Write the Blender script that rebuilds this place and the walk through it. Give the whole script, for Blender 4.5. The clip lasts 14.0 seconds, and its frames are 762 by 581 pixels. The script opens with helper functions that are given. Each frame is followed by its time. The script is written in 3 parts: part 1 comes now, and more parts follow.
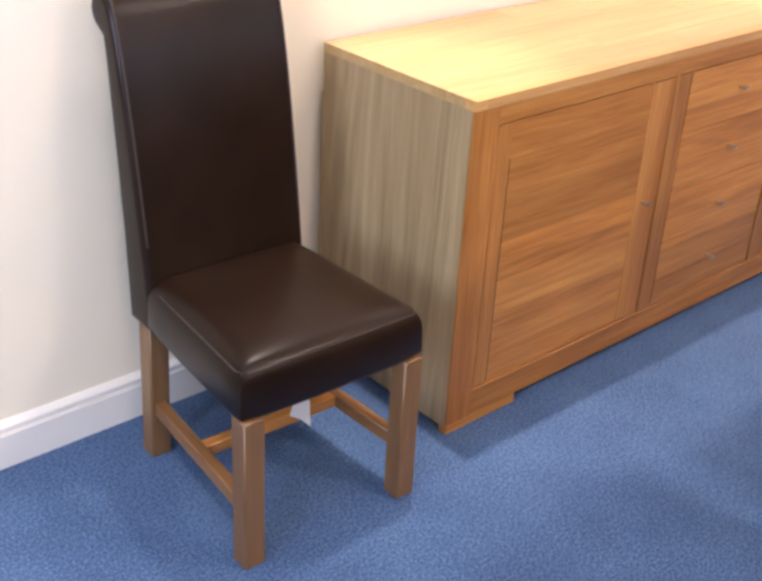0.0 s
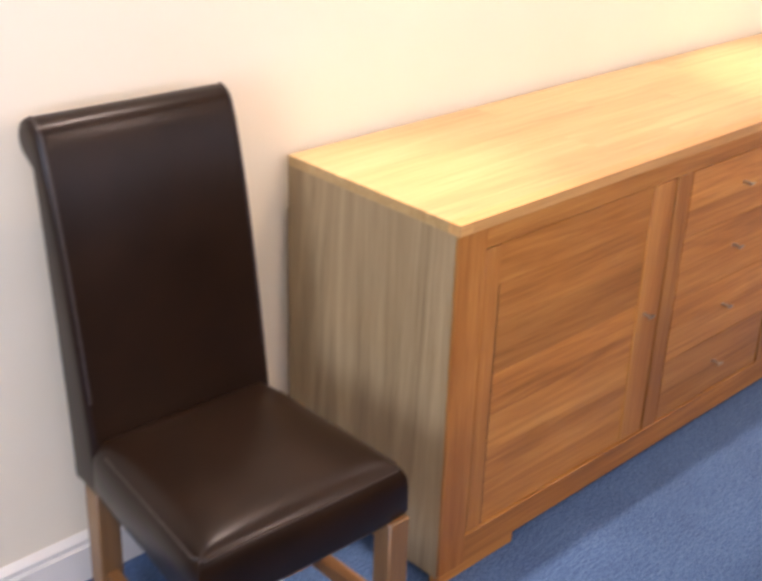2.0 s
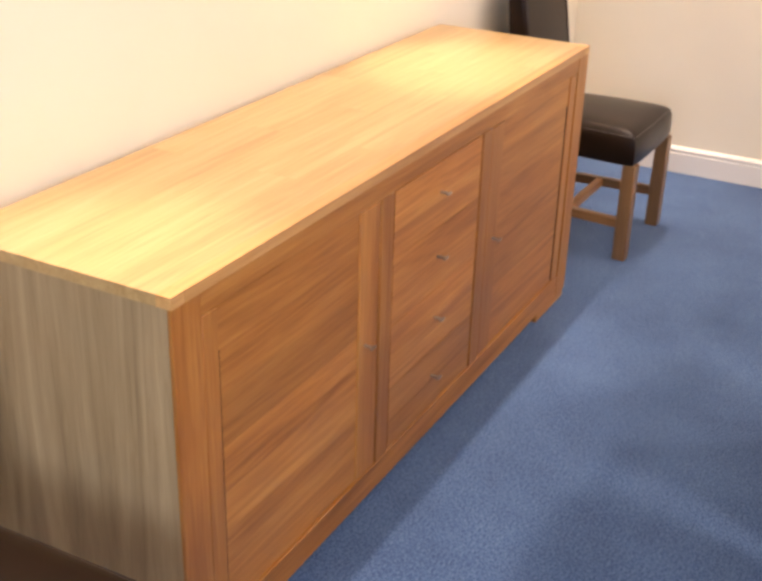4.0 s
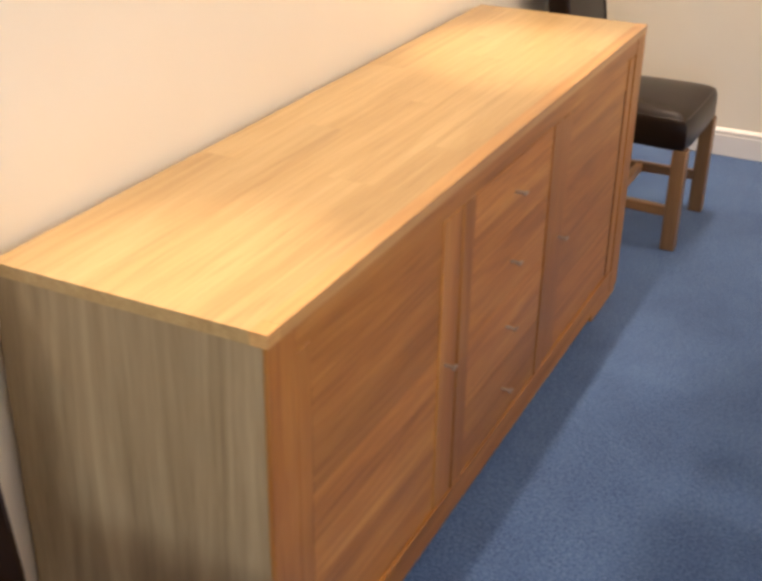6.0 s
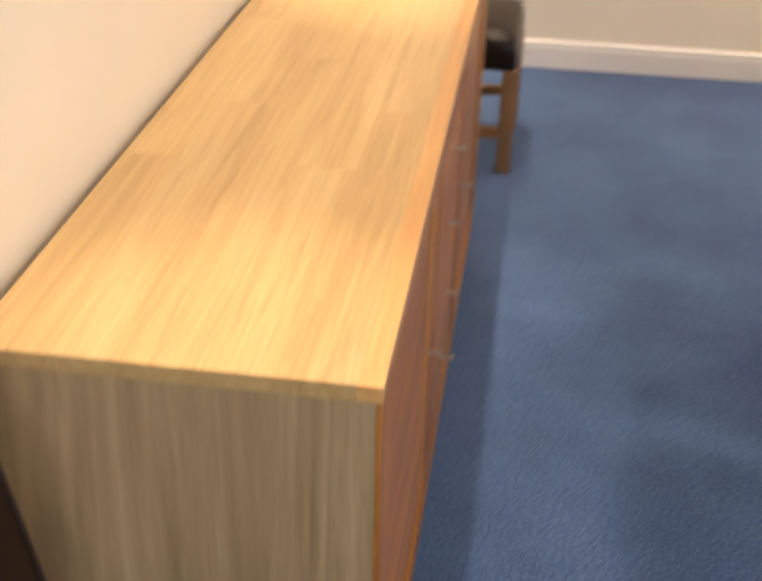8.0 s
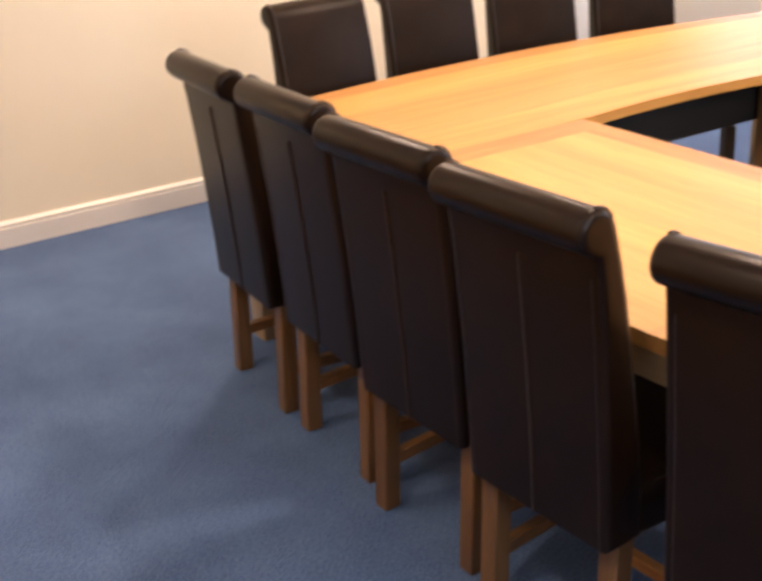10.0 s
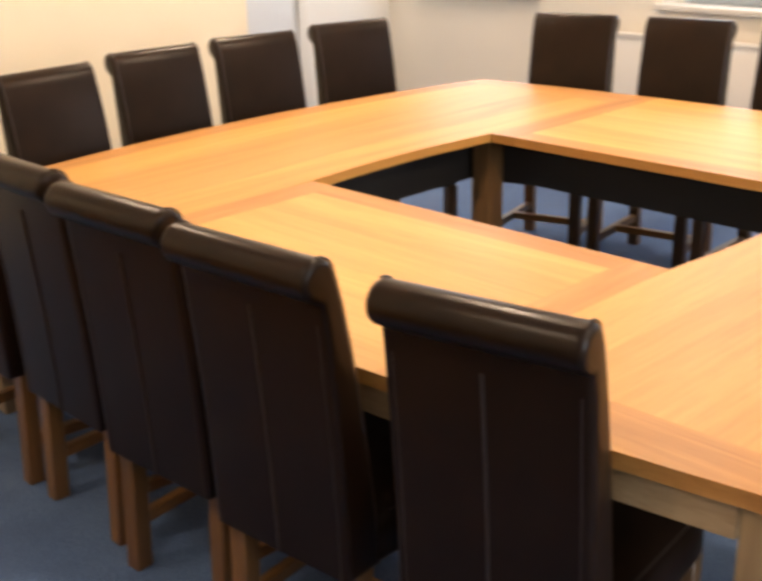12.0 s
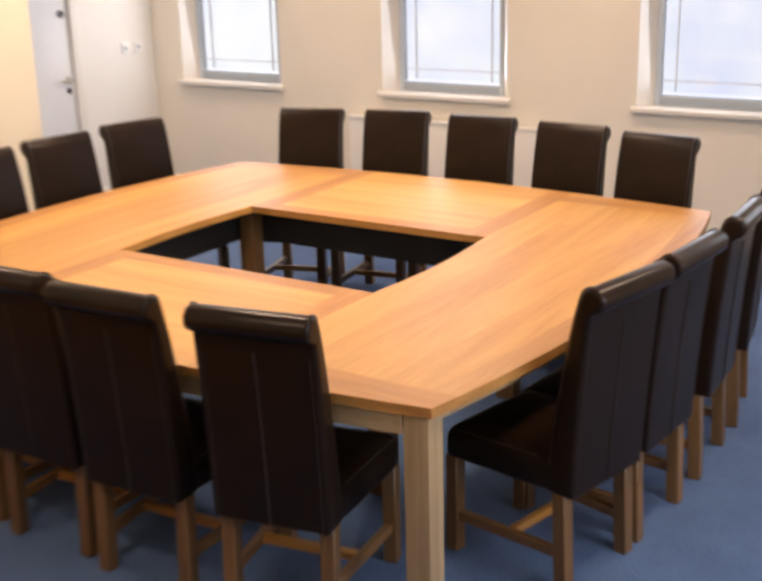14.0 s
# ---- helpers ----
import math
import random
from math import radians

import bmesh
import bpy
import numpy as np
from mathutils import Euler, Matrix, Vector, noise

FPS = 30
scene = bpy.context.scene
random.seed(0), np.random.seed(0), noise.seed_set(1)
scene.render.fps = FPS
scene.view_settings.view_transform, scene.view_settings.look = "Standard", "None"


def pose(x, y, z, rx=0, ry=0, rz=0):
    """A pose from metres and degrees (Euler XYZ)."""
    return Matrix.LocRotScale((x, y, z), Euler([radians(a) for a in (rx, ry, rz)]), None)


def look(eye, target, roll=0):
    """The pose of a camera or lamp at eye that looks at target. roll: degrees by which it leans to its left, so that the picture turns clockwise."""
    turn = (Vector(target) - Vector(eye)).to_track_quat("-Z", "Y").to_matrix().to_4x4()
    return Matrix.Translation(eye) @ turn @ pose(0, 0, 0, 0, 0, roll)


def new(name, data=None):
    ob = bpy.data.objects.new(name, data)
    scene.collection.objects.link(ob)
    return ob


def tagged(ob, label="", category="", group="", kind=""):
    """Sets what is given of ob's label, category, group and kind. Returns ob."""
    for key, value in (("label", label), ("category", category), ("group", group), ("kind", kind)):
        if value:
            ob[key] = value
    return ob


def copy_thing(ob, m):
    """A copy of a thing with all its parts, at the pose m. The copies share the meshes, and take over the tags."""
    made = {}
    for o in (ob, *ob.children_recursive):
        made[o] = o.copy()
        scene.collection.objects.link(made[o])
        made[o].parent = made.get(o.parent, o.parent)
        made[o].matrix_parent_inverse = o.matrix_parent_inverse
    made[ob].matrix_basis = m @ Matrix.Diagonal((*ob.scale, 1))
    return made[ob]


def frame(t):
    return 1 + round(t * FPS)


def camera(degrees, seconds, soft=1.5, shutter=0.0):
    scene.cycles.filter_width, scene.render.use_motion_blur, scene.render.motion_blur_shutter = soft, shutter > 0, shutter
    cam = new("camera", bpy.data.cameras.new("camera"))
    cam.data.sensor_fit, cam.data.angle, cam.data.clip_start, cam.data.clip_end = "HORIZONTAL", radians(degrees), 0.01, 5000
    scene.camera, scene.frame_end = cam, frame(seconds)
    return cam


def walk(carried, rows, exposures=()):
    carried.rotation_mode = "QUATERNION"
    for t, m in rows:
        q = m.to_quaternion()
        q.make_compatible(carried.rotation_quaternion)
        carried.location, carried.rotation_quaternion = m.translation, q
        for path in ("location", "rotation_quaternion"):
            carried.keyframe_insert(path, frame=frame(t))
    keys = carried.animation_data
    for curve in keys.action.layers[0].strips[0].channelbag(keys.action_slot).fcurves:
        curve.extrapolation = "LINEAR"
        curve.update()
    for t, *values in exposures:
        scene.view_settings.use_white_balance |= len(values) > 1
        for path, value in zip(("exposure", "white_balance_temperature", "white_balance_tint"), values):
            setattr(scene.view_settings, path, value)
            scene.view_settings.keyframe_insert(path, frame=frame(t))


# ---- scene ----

# ---- camera ----
cam = camera(37.5, 14.0, soft=3.2, shutter=0.7)
PATH = [
    (0, look((-1.574, -1.983, 1.541), (-0.388, -0.684, 0.588), 3.2)),
    (0.5, look((-1.557, -1.959, 1.534), (-0.367, -0.676, 0.565), 2.6)),
    (1, look((-1.527, -1.916, 1.544), (-0.318, -0.623, 0.614), 1.7)),
    (1.5, look((-1.469, -1.835, 1.551), (-0.270, -0.510, 0.652), 1.7)),
    (2, look((-1.358, -1.747, 1.572), (-0.121, -0.439, 0.700), 1.8)),
    (2.5, look((-1.284, -1.679, 1.571), (0.052, -0.518, 0.640), 3.0)),
    (3, look((-1.243, -1.587, 1.589), (0.253, -0.613, 0.688), 0.8)),
    (5.5, look((-1.162, -1.379, 1.562), (0.455, -0.607, 0.673), 2.3)),
    (6, look((-1.105, -1.222, 1.551), (0.494, -0.436, 0.643), 0.9)),
    (6.5, look((-1.115, -1.075, 1.556), (0.511, -0.425, 0.589), 2.0)),
    (7, look((-1.207, -0.882, 1.566), (0.432, -0.457, 0.502), -0.8)),
    (7.5, look((-1.143, -0.738, 1.554), (0.477, -0.455, 0.416), 2.1)),
    (8, look((-0.993, -0.639, 1.546), (0.703, -0.411, 0.511), 1.2)),
    (8.5, look((-1.004, -0.525, 1.540), (0.736, -0.792, 0.590), 1.6)),
    (9, look((-1.088, -0.416, 1.579), (0.587, -1.032, 0.677), -0.6)),
    (11.5, look((-1.286, -0.310, 1.614), (0.141, -1.529, 0.923), -2.1)),
    (12, look((-1.328, -0.295, 1.620), (0.002, -1.617, 0.924), -1.3)),
    (12.5, look((-1.355, -0.299, 1.614), (-0.151, -1.732, 0.909), -1.6)),
    (13, look((-1.394, -0.299, 1.614), (-0.353, -1.861, 0.922), -1.8)),
    (13.5, look((-1.472, -0.212, 1.645), (-0.516, -1.845, 1.000), -0.9)),
    (13.6, look((-1.609, -0.033, 1.709), (-0.637, -1.659, 1.072), -1.0)),
    (13.7, look((-1.746, 0.146, 1.774), (-0.758, -1.473, 1.144), -1.1)),
    (13.8, look((-1.884, 0.325, 1.838), (-0.880, -1.288, 1.216), -1.3)),
    (13.9, look((-2.021, 0.504, 1.903), (-1.001, -1.102, 1.288), -1.4)),
    (14, look((-2.158, 0.683, 1.967), (-1.122, -0.916, 1.360), -1.5)),
]
walk(cam, PATH, [(0, 0.48, 5850, 24), (1.5, 0.38, 6050, 26), (3, 0.29, 6350, 28), (5.5, 0.06, 6550, 22), (6.5, -0.16, 6600, 22), (7.5, -0.12, 6650, 21),
                 (8.5, -0.14, 6700, 21), (9, 0.14, 6750, 28), (11.5, 0.03, 7300, 21), (12.5, -0.14, 7450, 19), (13, -0.2, 7500, 20), (13.5, -0.36, 7450, 22), (14, -0.32, 7250, 24)])

# ---- room plan, metres ----
EAST = 3.365           # end wall
EAST_DOOR = 4.35       # recessed wall with the door
RECESS_Y = -4.025       # where the end wall stops and the recess begins
SOUTH = -6.09          # window wall
WEST = -3.2
CEIL = 2.50
OPEN_A, OPEN_B = -2.40, -1.04   # opening in the wall behind the walker
LOBBY = 1.5
# the fourth is unseen, added in line with the row for more daylight
WINDOWS = ((3.075, 4.05), (1.195, 2.17), (-0.645, 0.295), (-2.5, -1.56))
SILL, HEAD = 0.88, 2.25
# unseen window, added in the west wall to bring in cool fill light
ADDED_WEST_WIN = (-2.6, -1.0)

# ---- world and light ----
world = bpy.data.worlds.new("world")
scene.world = world
world.use_nodes = True
wn = world.node_tree
sky = wn.nodes.new("ShaderNodeTexSky")
sky.sky_type = "NISHITA"
sky.sun_disc = False
sky.sun_elevation, sky.sun_rotation = radians(35), radians(200)
wn.links.new(sky.outputs["Color"], wn.nodes["Background"].inputs["Color"])
wn.nodes["Background"].inputs["Strength"].default_value = 0.12


def lamp(kind, name, m, energy, color, **more):
    data = bpy.data.lights.new(name, kind)
    data.energy, data.color = energy, color
    for key, value in more.items():
        if key == "size":
            if kind == "AREA":
                data.size = value
            else:
                data.shadow_soft_size = value
        elif key == "size_y":
            data.shape = "RECTANGLE"
            data.size_y = value
        elif key == "disk":
            data.shape = "DISK"
        elif key == "spot":
            data.spot_size, data.spot_blend = radians(value), 1.0
        elif key == "spread":
            data.spread = radians(value)
    ob = new(name, data)
    ob.matrix_world = m
    return ob


WARM = (1.0, 0.84, 0.62)
DAY = (0.72, 0.87, 1.0)
# recessed halogen downlights along the wall over the sideboard
for x, y, e in ((-1.41, -0.31, 140), (0.06, -0.31, 112), (1.53, -0.31, 140), (3.0, -0.31, 140)):
    lamp("SPOT", "downlight", look((x, y, CEIL - 0.02), (x, y - 0.02, 0)), e, WARM, size=0.025, spot=27)
    # the lamp's wide spill round its beam
    lamp("SPOT", "downlight_spill", look((x, y, CEIL - 0.02), (x, y - 0.02, 0)), 44 if x < 0 else 70, WARM, size=0.03, spot=112)
# the rest of the ceiling's downlights
for x in (-1.6, 0.6, 2.6):
    for y in (-2.3, -3.8, -5.3):
        lamp("AREA", "ceiling_lamp", look((x, y, CEIL - 0.02), (x, y, 0)), (17 if x < 0 else 23) * (0.55 if y < -5 else 1), WARM, size=0.16, disk=True, spread=152)
# downlight in the door recess
lamp("SPOT", "downlight", look((3.97, -5.6, CEIL - 0.02), (3.97, -5.62, 0)), 60, WARM, size=0.03, spot=75)
# daylight through the windows
for x0, x1 in WINDOWS:
    lamp("AREA", "window_daylight", look(((x0 + x1) / 2, SOUTH - 0.05, 1.55), ((x0 + x1) / 2, 0, 1.2)), 12.5, DAY, size=x1 - x0 - 0.1, size_y=1.1)

# cool fill lamp set in the added west window
lamp("AREA", "window_daylight", look((WEST - 0.05, sum(ADDED_WEST_WIN) / 2, 1.55), (0, sum(ADDED_WEST_WIN) / 2, 1.3)), 58, DAY, size=1.5, size_y=1.1)


# ---- materials ----
def material(name):
    m = bpy.data.materials.new(name)
    m.use_nodes = True
    nt = m.node_tree
    return m, nt, nt.nodes["Principled BSDF"]


def node(nt, kind, **values):
    n = nt.nodes.new(kind)
    for key, value in values.items():
        n.inputs[key].default_value = value
    return n


def ramp(nt, fac, stops):
    r = nt.nodes.new("ShaderNodeValToRGB")
    while len(r.color_ramp.elements) < len(stops):
        r.color_ramp.elements.new(0.5)
    for el, (pos, col) in zip(r.color_ramp.elements, stops):
        el.position, el.color = pos, (*col, 1)
    nt.links.new(fac, r.inputs["Fac"])
    return r.outputs["Color"]


def bump(nt, bsdf, height, strength, distance):
    b = node(nt, "ShaderNodeBump", Strength=strength, Distance=distance)
    nt.links.new(height, b.inputs["Height"])
    nt.links.new(b.outputs["Normal"], bsdf.inputs["Normal"])


def oak(name, axis, dark, mid, light, rough=0.38, spread=0.25, coat=0.0, lo=0.30, hi=0.68, wave=0.9, band=9.0, fine=0.45):
    """Oak with its grain along one axis of the object."""
    m, nt, bsdf = material(name)
    tc = nt.nodes.new("ShaderNodeTexCoord")
    info = nt.nodes.new("ShaderNodeObjectInfo")
    shift = node(nt, "ShaderNodeVectorMath")
    shift.operation = "ADD"
    off = nt.nodes.new("ShaderNodeCombineXYZ")
    mul = nt.nodes.new("ShaderNodeMath")
    mul.operation = "MULTIPLY"
    mul.inputs[1].default_value = 37.0
    nt.links.new(info.outputs["Random"], mul.inputs[0])
    for k in range(3):
        nt.links.new(mul.outputs[0], off.inputs[k])
    nt.links.new(tc.outputs["Object"], shift.inputs[0])
    nt.links.new(off.outputs[0], shift.inputs[1])
    outs = []
    for along, across, detail in ((band / 13.0, band, 4), (2.5, 60.0, 5), (6.0, 260.0, 3)):
        scale = [across] * 3
        scale["xyz".index(axis)] = along
        mp = node(nt, "ShaderNodeMapping", Scale=scale)
        nt.links.new(shift.outputs[0], mp.inputs["Vector"])
        nz = node(nt, "ShaderNodeTexNoise", Scale=1.0, Detail=detail, Roughness=0.6, Distortion=wave)
        nt.links.new(mp.outputs[0], nz.inputs["Vector"])
        outs.append(nz.outputs["Fac"])
    mix = node(nt, "ShaderNodeMath")
    mix.operation = "MULTIPLY_ADD"
    mix.inputs[1].default_value = fine
    nt.links.new(outs[1], mix.inputs[0])
    half = node(nt, "ShaderNodeMath")
    half.operation = "MULTIPLY"
    half.inputs[1].default_value = 1 - fine
    nt.links.new(outs[0], half.inputs[0])
    nt.links.new(half.outputs[0], mix.inputs[2])
    col = ramp(nt, mix.outputs[0], ((lo, dark), ((lo + hi) / 2, mid), (hi, light)))
    # each piece of timber has its own tone
    hsv = nt.nodes.new("ShaderNodeHueSaturation")
    val = node(nt, "ShaderNodeMapRange")
    val.inputs["To Min"].default_value, val.inputs["To Max"].default_value = 1 - spread, 1 + spread
    nt.links.new(info.outputs["Random"], val.inputs["Value"])
    nt.links.new(val.outputs["Result"], hsv.inputs["Value"])
    nt.links.new(col, hsv.inputs["Color"])
    # fine dark pores
    pores = ramp(nt, outs[2], ((0.30, (0.72, 0.68, 0.62)), (0.45, (1, 1, 1))))
    mx = nt.nodes.new("ShaderNodeMix")
    mx.data_type, mx.blend_type = "RGBA", "MULTIPLY"
    mx.inputs["Factor"].default_value = 0.6
    nt.links.new(hsv.outputs["Color"], mx.inputs["A"])
    nt.links.new(pores, mx.inputs["B"])
    nt.links.new(mx.outputs["Result"], bsdf.inputs["Base Color"])
    bsdf.inputs["Roughness"].default_value = rough
    bsdf.inputs["Coat Weight"].default_value = coat
    bsdf.inputs["Coat Roughness"].default_value = 0.25
    bump(nt, bsdf, outs[2], 0.12, 0.001)
    return m


OAK_D, OAK_M, OAK_L = (0.255, 0.086, 0.014), (0.42, 0.166, 0.033), (0.55, 0.258, 0.062)
oak_x = oak("oak_grain_x", "x", (0.240, 0.087, 0.015), (0.42, 0.172, 0.035), (0.55, 0.262, 0.064), spread=0.18, lo=0.33, hi=0.66, wave=1.1, band=15.0, fine=0.46)
oak_z = oak("oak_grain_z", "z", OAK_D, (0.355, 0.145, 0.031), (0.455, 0.212, 0.052), spread=0.12, lo=0.34, hi=0.64, wave=1.6)
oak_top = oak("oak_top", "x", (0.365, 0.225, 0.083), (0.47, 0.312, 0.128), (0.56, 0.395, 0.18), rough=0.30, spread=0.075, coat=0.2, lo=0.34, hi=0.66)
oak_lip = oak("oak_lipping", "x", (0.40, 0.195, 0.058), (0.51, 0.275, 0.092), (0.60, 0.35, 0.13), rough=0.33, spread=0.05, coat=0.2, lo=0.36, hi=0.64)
oak_side = oak("oak_side_grey", "z", (0.225, 0.152, 0.074), (0.332, 0.234, 0.120), (0.44, 0.328, 0.182), rough=0.45, spread=0.05, lo=0.31, hi=0.69, wave=3.2, band=7.0, fine=0.24)
table_x = oak("table_oak_x", "x", (0.455, 0.220, 0.054), (0.555, 0.293, 0.079), (0.635, 0.36, 0.108), rough=0.47, spread=0.11, coat=0.03, lo=0.33, hi=0.66, wave=0.9, band=7.0, fine=0.30)
table_y = oak("table_oak_y", "y", (0.425, 0.195, 0.047), (0.525, 0.263, 0.069), (0.605, 0.33, 0.098), rough=0.47, spread=0.11, coat=0.03, lo=0.33, hi=0.66, wave=0.9, band=7.0, fine=0.30)
end_x = oak("table_end_oak_x", "x", (0.37, 0.16, 0.04), (0.46, 0.215, 0.058), (0.54, 0.275, 0.085), rough=0.47, spread=0.07, coat=0.03, lo=0.37, hi=0.62, wave=0.9, band=7.0, fine=0.30)
end_y = oak("table_end_oak_y", "y", (0.36, 0.155, 0.038), (0.45, 0.21, 0.056), (0.53, 0.27, 0.083), rough=0.47, spread=0.07, coat=0.03, lo=0.37, hi=0.62, wave=0.9, band=7.0, fine=0.30)
table_rail = oak("table_rail_oak", "x", (0.26, 0.17, 0.09), (0.36, 0.25, 0.14), (0.44, 0.32, 0.19), spread=0.08)
table_leg = oak("table_leg_oak", "z", (0.27, 0.18, 0.10), (0.37, 0.26, 0.15), (0.45, 0.33, 0.20), spread=0.08)
chair_wood = oak("chair_leg_oak", "z", (0.105, 0.050, 0.017), (0.172, 0.087, 0.033), (0.235, 0.128, 0.052), spread=0.12)
chair_wood_y = oak("chair_rail_oak", "y", (0.125, 0.055, 0.018), (0.205, 0.096, 0.034), (0.27, 0.14, 0.052), spread=0.12)


def leather():
    m, nt, bsdf = material("brown_leather")
    tc = nt.nodes.new("ShaderNodeTexCoord")
    big = node(nt, "ShaderNodeTexNoise", Scale=7.0, Detail=4.0)
    soft = node(nt, "ShaderNodeTexNoise", Scale=19.0, Detail=1.0)
    for n in (big, soft):
        nt.links.new(tc.outputs["Object"], n.inputs["Vector"])
    nt.links.new(ramp(nt, big.outputs["Fac"], ((0.3, (0.0105, 0.0052, 0.0029)), (0.7, (0.0175, 0.0086, 0.0047)))), bsdf.inputs["Base Color"])
    rr = node(nt, "ShaderNodeMapRange")
    rr.inputs["To Min"].default_value, rr.inputs["To Max"].default_value = 0.28, 0.33
    nt.links.new(soft.outputs["Fac"], rr.inputs["Value"])
    nt.links.new(rr.outputs["Result"], bsdf.inputs["Roughness"])
    bsdf.inputs["IOR"].default_value = 1.29
    return m


def plain(name, color, rough=0.5, metal=0.0, grain=300.0, vary=0.06, depth=0.0006):
    m, nt, bsdf = material(name)
    tc = nt.nodes.new("ShaderNodeTexCoord")
    a = node(nt, "ShaderNodeTexNoise", Scale=grain, Detail=3.0)
    b = node(nt, "ShaderNodeTexNoise", Scale=1.7, Detail=4.0)
    for n in (a, b):
        nt.links.new(tc.outputs["Object"], n.inputs["Vector"])
    lo, hi = [c * (1 - vary) for c in color], [min(1, c * (1 + vary)) for c in color]
    nt.links.new(ramp(nt, b.outputs["Fac"], ((0.3, lo), (0.7, hi))), bsdf.inputs["Base Color"])
    bsdf.inputs["Roughness"].default_value, bsdf.inputs["Metallic"].default_value = rough, metal
    bump(nt, bsdf, a.outputs["Fac"], 0.15, depth)
    return m


def carpet():
    m, nt, bsdf = material("blue_carpet")
    tc = nt.nodes.new("ShaderNodeTexCoord")
    pile = node(nt, "ShaderNodeTexNoise", Scale=165.0, Detail=5.0, Roughness=0.85)
    tuft = node(nt, "ShaderNodeTexVoronoi", Scale=160.0)
    worn = node(nt, "ShaderNodeTexNoise", Scale=3.2, Detail=8.0, Roughness=0.65)
    for n in (pile, tuft, worn):
        nt.links.new(tc.outputs["Object"], n.inputs["Vector"])
    col = ramp(nt, pile.outputs["Fac"], ((0.39, (0.021, 0.048, 0.132)), (0.50, (0.057, 0.121, 0.262)), (0.61, (0.150, 0.232, 0.382))))
    shade = ramp(nt, worn.outputs["Fac"], ((0.35, (0.72, 0.74, 0.79)), (0.65, (1, 1, 1))))
    mx = nt.nodes.new("ShaderNodeMix")
    mx.data_type, mx.blend_type = "RGBA", "MULTIPLY"
    mx.inputs["Factor"].default_value = 1.0
    nt.links.new(col, mx.inputs["A"])
    nt.links.new(shade, mx.inputs["B"])
    nt.links.new(mx.outputs["Result"], bsdf.inputs["Base Color"])
    bsdf.inputs["Roughness"].default_value = 0.95
    bsdf.inputs["Specular IOR Level"].default_value = 0.1
    bsdf.inputs["Sheen Weight"].default_value = 0.15
    bump(nt, bsdf, pile.outputs["Fac"], 0.35, 0.005)
    return m


def glow(name, color, strength):
    m, nt, bsdf = material(name)
    tc = nt.nodes.new("ShaderNodeTexCoord")
    n1 = node(nt, "ShaderNodeTexNoise", Scale=0.9, Detail=3.0)
    nt.links.new(tc.outputs["Object"], n1.inputs["Vector"])
    em = node(nt, "ShaderNodeEmission", Strength=strength)
    nt.links.new(ramp(nt, n1.outputs["Fac"], ((0.35, (0.62, 0.77, 0.97)), (0.6, color))), em.inputs["Color"])
    nt.links.new(em.outputs[0], nt.nodes["Material Output"].inputs["Surface"])
    return m


hide = leather()
thread = plain("leather_piping", (0.036, 0.023, 0.018), 0.32, grain=500)
cream = plain("cream_wall_paint", (0.81, 0.732, 0.582), 0.7, grain=240, vary=0.025)
white_wall = plain("white_wall_paint", (0.80, 0.78, 0.74), 0.6, grain=240, vary=0.02)
pale_wall = plain("pale_cream_wall_paint", (0.80, 0.752, 0.665), 0.65, grain=240, vary=0.025)
ceiling_paint = plain("ceiling_paint", (0.82, 0.80, 0.76), 0.8, grain=200, vary=0.02)
gloss_white = plain("white_gloss_paint", (0.76, 0.73, 0.68), 0.32, grain=60, vary=0.02)
door_paint = plain("door_paint", (0.74, 0.76, 0.78), 0.4, grain=60, vary=0.03)
# frame grey holds its backlit shade; the paler copy holds the panes' glare
upvc = plain("grey_window_frame", (0.34, 0.40, 0.46), 0.35, grain=40, vary=0.03)
glare_frame = plain("glare_paled_frame", (0.52, 0.60, 0.68), 0.35, grain=40, vary=0.03)
pale_bar = plain("white_glazing_bar", (0.72, 0.82, 0.92), 0.4, grain=60, vary=0.02)
steel = plain("brushed_steel", (0.47, 0.42, 0.35), 0.32, 1.0, grain=400, vary=0.05)
black_rail = plain("near_black_rail", (0.016, 0.013, 0.011), 0.6)
# near-black of plinth and string, also the shade coloured into the sideboard's gaps
dark_gap = plain("plinth_and_gap_shade", (0.02, 0.017, 0.015), 0.7)
paper = plain("paper_tag", (0.82, 0.82, 0.80), 0.6, grain=90)
plastic = plain("white_plastic", (0.84, 0.84, 0.82), 0.3, grain=80, vary=0.02)
dark_metal = plain("dark_metal", (0.06, 0.055, 0.05), 0.4, 0.8)
enamel = plain("radiator_enamel", (0.84, 0.82, 0.78), 0.3, grain=60, vary=0.02)
blue_carpet = carpet()
daylight = glow("bright_daylight", (0.80, 0.94, 1.0), 1.75)

glass, gnt, gb = material("window_glass")
gb.inputs["Transmission Weight"].default_value = 1.0
gb.inputs["Roughness"].default_value = 0.02
gb.inputs["IOR"].default_value = 1.45


